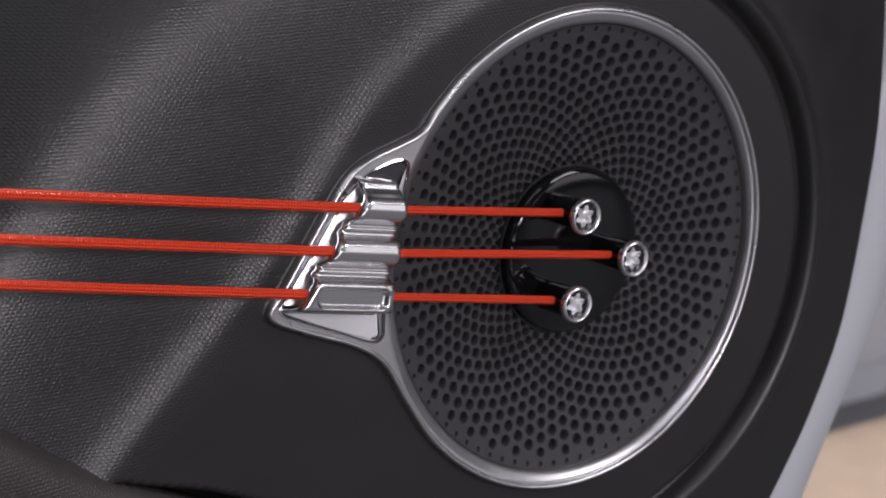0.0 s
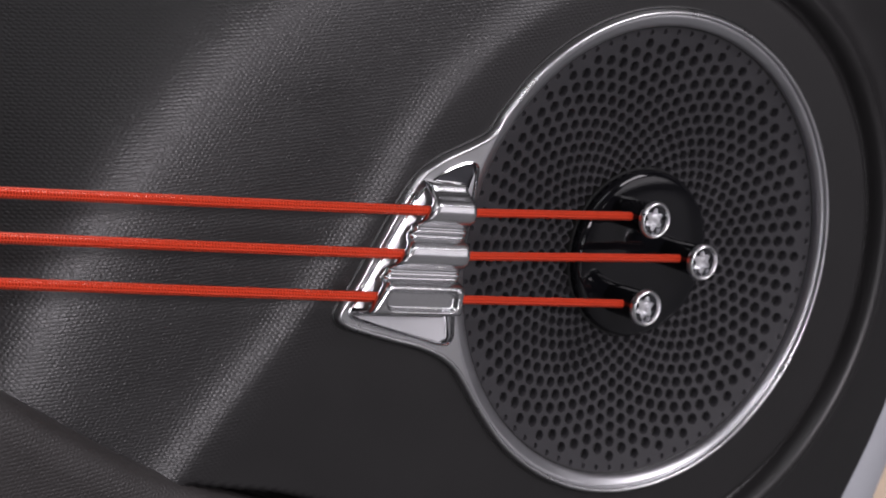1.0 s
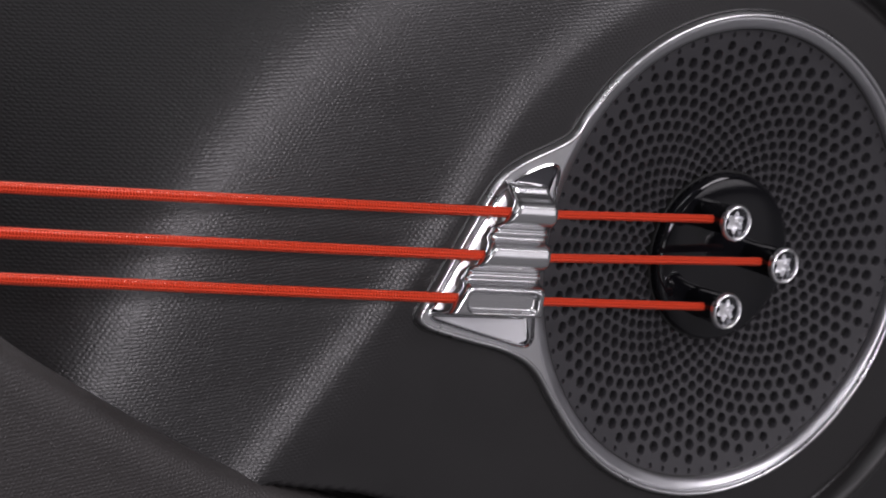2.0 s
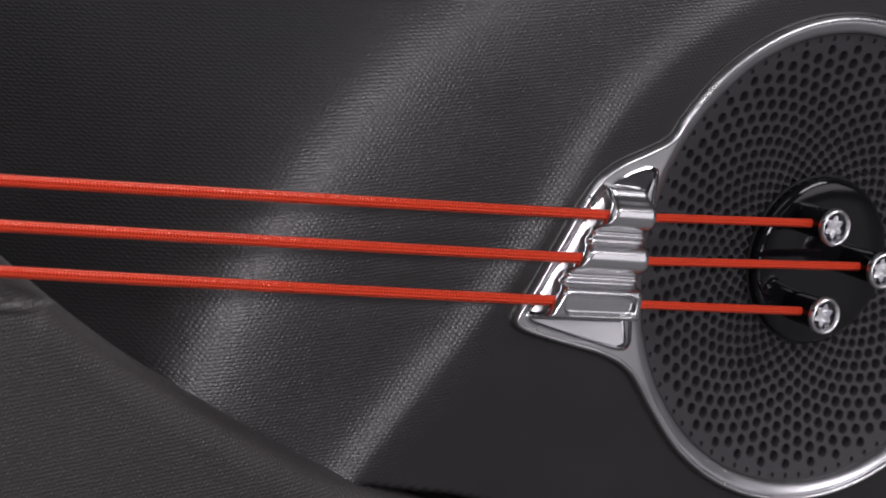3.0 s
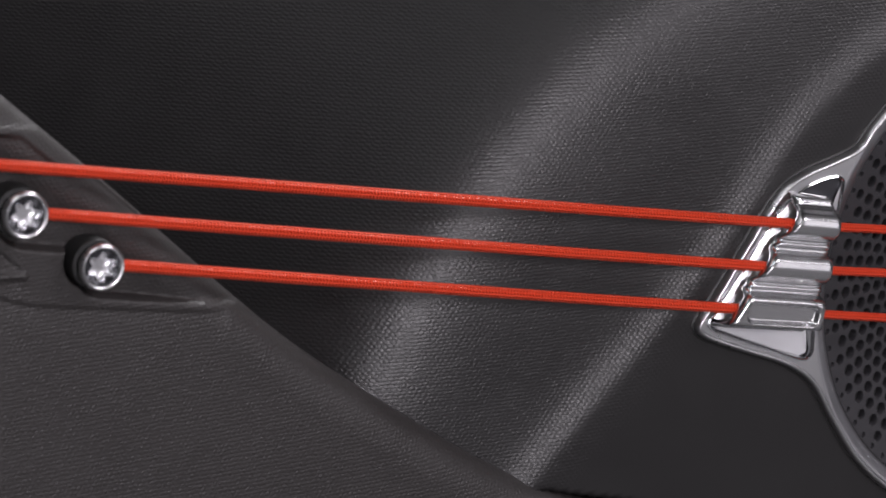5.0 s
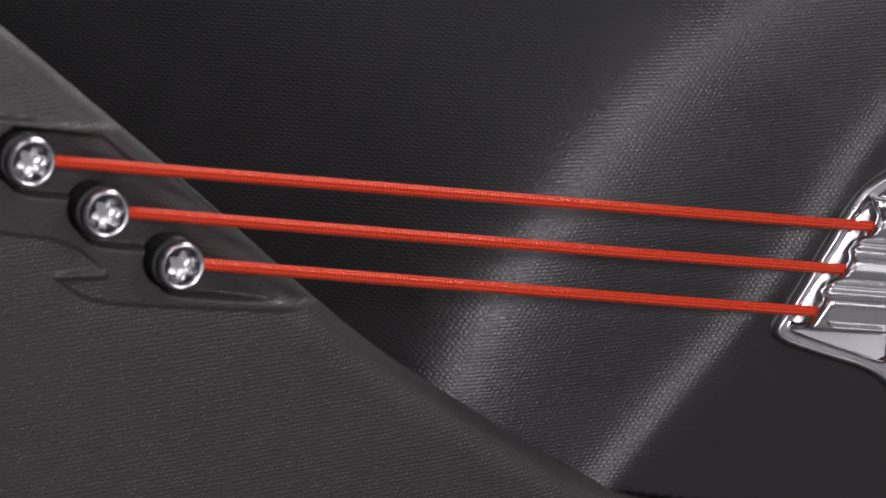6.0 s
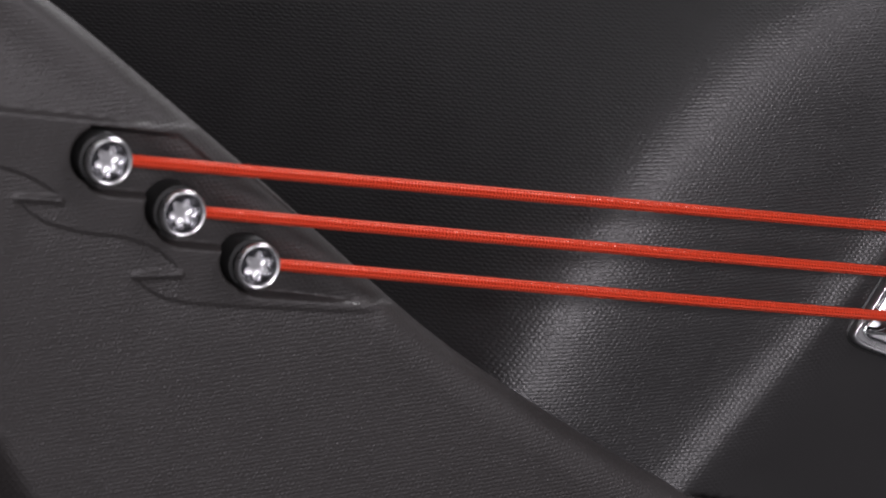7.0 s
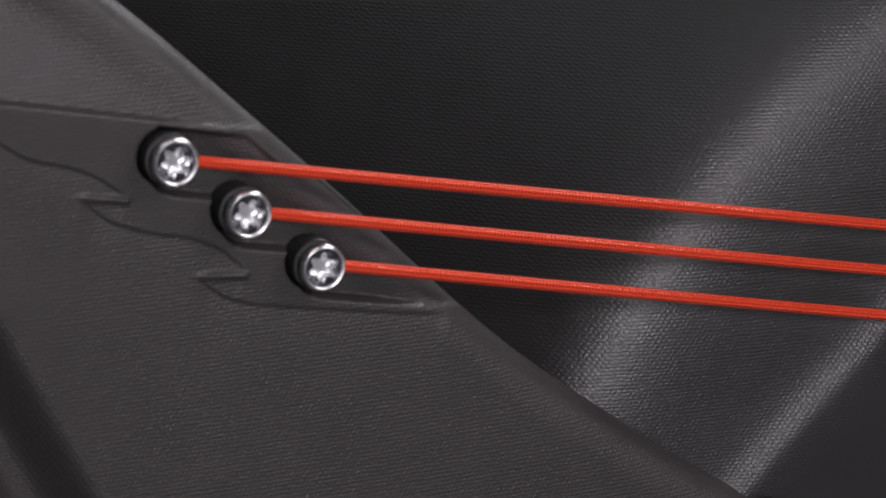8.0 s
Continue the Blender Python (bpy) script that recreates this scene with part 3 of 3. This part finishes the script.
for k in range(-1, 70):
    row = []
    for v in prof:
        q, y = v.x, v.y
        pl, pr = block_left(q), -0.0972 - 0.10 * max(0.0, q - 0.016)
        if k < 0:
            p, lift, y = pl + 0.0065, 0.0, max(y, -0.0030)
        elif k < 6:
            p, lift = pl + SPAN[k][0], SPAN[k][1]
        elif k > 65:
            p, lift = pr - SPAN[69 - k][0] * 0.6, SPAN[69 - k][1] * 0.6
        else:
            p, lift = pl + 0.0024 + (pr - pl - 0.0040) * (k - 5) / 61, 0.0
        x, z = from_pq(p, q)
        row.append(bm.verts.new((x + 0.11, y + lift * (1 if y < 0 else 0) + pocket(p, q), z - 0.515)))
    rows3.append(row)
for a, b in zip(rows3, rows3[1:]):
    for k in range(len(a) - 1):
        bm.faces.new((a[k], a[k + 1], b[k + 1], b[k]))
bm.faces.new(rows3[-1])
part("block", bm, M_BRIDGE, bridge, crease=80)
# the polished ramp between the trim and the block, with fine steps that follow the humps
bm = bmesh.new()
rows6 = []
pt, qt = to_pq(-0.1100, 0.5406)
pb, qb = to_pq(-0.1400, 0.5040)
for k in range(81):
    q = 0.0240 - 0.0480 * k / 80
    far = pt + (pb - pt) * (qt - q) / (qt - qb) + 0.0006
    near = far + 0.0112
    row = []
    for m in range(40):
        t = m / 39
        y = -0.0016 - 0.0050 * t + 0.00016 * math.sin(2 * math.pi * (2.2 * t + 0.30 * math.cos((q - 0.0120) * WAVE) * t))
        x, z = from_pq(far + (near - far) * t, q)
        row.append(bm.verts.new((x + 0.11, y - 0.0004 * t * math.cos((q - 0.0139) * WAVE), z - 0.515)))
    rows6.append(row)
for a, b in zip(rows6, rows6[1:]):
    for k in range(len(a) - 1):
        bm.faces.new((a[k], a[k + 1], b[k + 1], b[k]))
part("ramp", bm, M_RAMP, bridge)

# ---------------------------------------------------------------- cords and screws
CORDS = [((-0.0077, 0.5172), (-0.0897, 0.5322), (-0.1111, 0.5363), BOLTS_ARM[0]),
         ((0.0167, 0.4966), (-0.0925, 0.5164), (-0.1240, 0.5224), BOLTS_ARM[1]),
         ((-0.0116, 0.4833), (-0.0955, 0.5005), (-0.1351, 0.5084), BOLTS_ARM[2])]
R_CORD = 0.00190
for a, b, c, d in CORDS:
    pts = []
    for (x0, y0, z0), (x1, y1, z1), n in (((a[0], -0.0045, a[1]), (b[0], -0.0090, b[1]), 480), ((b[0], -0.009, b[1]), (c[0], -0.009, c[1]), 12), ((c[0], -0.009, c[1]), (d[0], -0.0088, d[1] + 0.0001), 1640)):
        pts += [Vector((x0 + (x1 - x0) * k / n, y0 + (y1 - y0) * k / n, z0 + (z1 - z0) * k / n)) for k in range(n)]
    pts.append(Vector((d[0], -0.0088, d[1] + 0.0001)))
    # the long span hangs a little
    pts = [p - Vector((0, 0, 0.0010 * max(0.0, (i - 492) / 1640) * (1 - max(0.0, (i - 492) / 1640)))) for i, p in enumerate(pts)]
    dist = [0.0]
    for p, q in zip(pts, pts[1:]):
        dist.append(dist[-1] + (q - p).length)
    cord = thing("elastic_cord", (b[0], -0.009, b[1]), "taut red braided elastic cord stretched across the door panel", "cord", "cords across the door")
    for nm, i0, i1 in (("short_span", 0, 486), ("long_span", 486, len(pts) - 1)):
        bm = bmesh.new()
        uvl = bm.loops.layers.uv.new("UVMap")
        rings = []
        for i in range(i0, i1 + 1):
            p = pts[i] - Vector((0, 0, 0.00012))
            tang = (pts[min(i + 1, len(pts) - 1)] - pts[max(i - 1, 0)]).normalized()
            side = tang.cross(Vector((0, 0, 1))).normalized()
            up = side.cross(tang)
            rc = R_CORD * (0.86 + 0.14 * min(1.0, max(0.0, (b[0] - p.x) / 0.03))) * (1 + 0.02 * noise.noise((dist[i] * 90, a[0] * 50, 0)))
            rings.append([bm.verts.new(p - cord.location + rc * (side * math.cos(2 * math.pi * k / 20) + up * math.sin(2 * math.pi * k / 20))) for k in range(20)])
        for i in range(len(rings) - 1):
            d0, d1 = dist[i0 + i], dist[i0 + i + 1]
            for k in range(20):
                f = bm.faces.new((rings[i][k], rings[i][(k + 1) % 20], rings[i + 1][(k + 1) % 20], rings[i + 1][k]))
                for lp, (uu, vv) in zip(f.loops, ((d0, k), (d0, k + 1), (d1, k + 1), (d1, k))):
                    lp[uvl].uv = (uu, vv / 20)
        bm.faces.new(rings[0])
        bm.faces.new(rings[-1])
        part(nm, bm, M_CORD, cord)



def screw_at(x, y, z, spin):
    """A chrome screw with a six-lobed socket, on a gloss black post; its face looks along -y."""
    sc = thing("screw", (x, y, z), "chrome star-socket screw on a black post holding a red cord", "screw", "screws at the cord ends")
    n = 48
    bm = bmesh.new()
    revolve(bm, [(0.0052, 0.0032), (0.0066, 0.0030), (0.0070, 0.0024), (0.0071, 0.0016), (0.0070, 0.0008), (0.0067, 0.0002), (0.0063, 0.0), (0.0059, 0.0002), (0.0056, 0.0009), (0.0055, 0.0020)], n)
    head = part("head", bm, M_SATIN, sc)

    def star(scale, yy):
        row = []
        for k in range(n):
            t = 2 * math.pi * k / n
            r = 0.0056 if scale is None else scale * (0.00370 + 0.00075 * math.cos(6 * t))
            row.append(bm.verts.new((r * math.cos(t + spin), yy, r * math.sin(t + spin))))
        return row

    def skin(rows):
        for a, b in zip(rows, rows[1:]):
            for k in range(n):
                bm.faces.new((a[k], a[(k + 1) % n], b[(k + 1) % n], b[k]))

    bm = bmesh.new()
    skin([star(None, 0.0014), star(1.06, 0.0017), star(1.0, 0.0018)])
    # the dark reflection in the recessed face is put into its metal colour
    part("face", bm, M_SHADED_FACE, head, "recessed screw face with its dark reflection put into the colour")
    bm = bmesh.new()
    skin([star(1.0, 0.0017), star(0.95, 0.0020), star(0.82, 0.0034), star(0.50, 0.0038), star(0.01, 0.0036)])
    part("socket", bm, M_SOCKET, head, "six-lobed star socket")
    bm = bmesh.new()
    revolve(bm, [(0.0052, 0.0048), (0.0059, 0.0030), (0.0061, 0.0040), (0.0058, 0.0200), (0.0066, 0.0210), (0.0066, 0.0230)], 36)
    part("post", bm, M_GLOSS, sc)
    return sc


for (x, z), sp in zip([c[0] for c in CORDS], (0.3, 0.45, 0.2)):
    screw_at(x, -0.0135, z, sp)
for (x, z), sp in zip(BOLTS_ARM, (0.15, 0.1, 0.35)):
    sc = screw_at(x, -0.0154, z, sp)
    sc.scale = (1.06, 1.0, 1.06)
    bm = bmesh.new()
    revolve(bm, [(0.0060, 0.0050), (0.0074, 0.0052), (0.0076, 0.0060), (0.0077, 0.0140)], 40)
    bush = part("bushing", bm, M_RUBBER, sc, "black plastic bushing")
    bush.location = (-0.0003, 0, 0)

# ---------------------------------------------------------------- car body and the room beyond the door's edge
body = []
zb = np.linspace(0.05, 1.0, 60)
xb = smooth_interp(zb, [0.0] + EDGE_Z, [-0.10] + EDGE_X)
prof5 = [(0.040, 0.060), (0.043, 0.050), (0.050, 0.046), (0.075, 0.050), (0.085, 0.058), (0.089, 0.075), (0.089, 0.160)]
frame_ob = grid_mesh("door_frame", np.array([xb + dx for dx, dy in prof5]), np.array([0 * zb + dy for dx, dy in prof5]), np.array([zb] * len(prof5)), M_BODY)
tagged(frame_ob, "light grey painted edge of the car door frame", "door frame", kind="structure")
# boxes added as stand-ins for unidentified pale shapes beyond the door
for x0, x1, y0, y1, h, lab in ((0.98, 1.30, 0.87, 1.10, 0.30, "low light grey box standing in for pale shapes beyond the door"), (1.30, 1.62, 1.00, 1.30, 0.70, "tall light grey box standing in for pale shapes beyond the door")):
    pl = thing("backdrop_box", (x0, y0, 0), lab, "plinth")
    part("body", box_bm(0.006, x1 - x0 - 0.006, 0.006, y1 - y0 - 0.006, 0.03, h - 0.015, 0.004), M_BODY, pl)
    part("top_plate", box_bm(0, x1 - x0, 0, y1 - y0, h - 0.015, h, 0.004), M_BODY, pl)
    part("base", box_bm(0.012, x1 - x0 - 0.012, 0.012, y1 - y0 - 0.012, 0.0, 0.03), M_BODY, pl)
# added slab gives this stretch its beige; the floor is kept dark for reflections
tagged(part("beige_floor_slab", box_bm(0.72, 1.10, 0.45, 0.80, 0.0, 0.02, 0.008), M_SLAB), "beige slab standing in for the beige floor beyond the door", "mat")
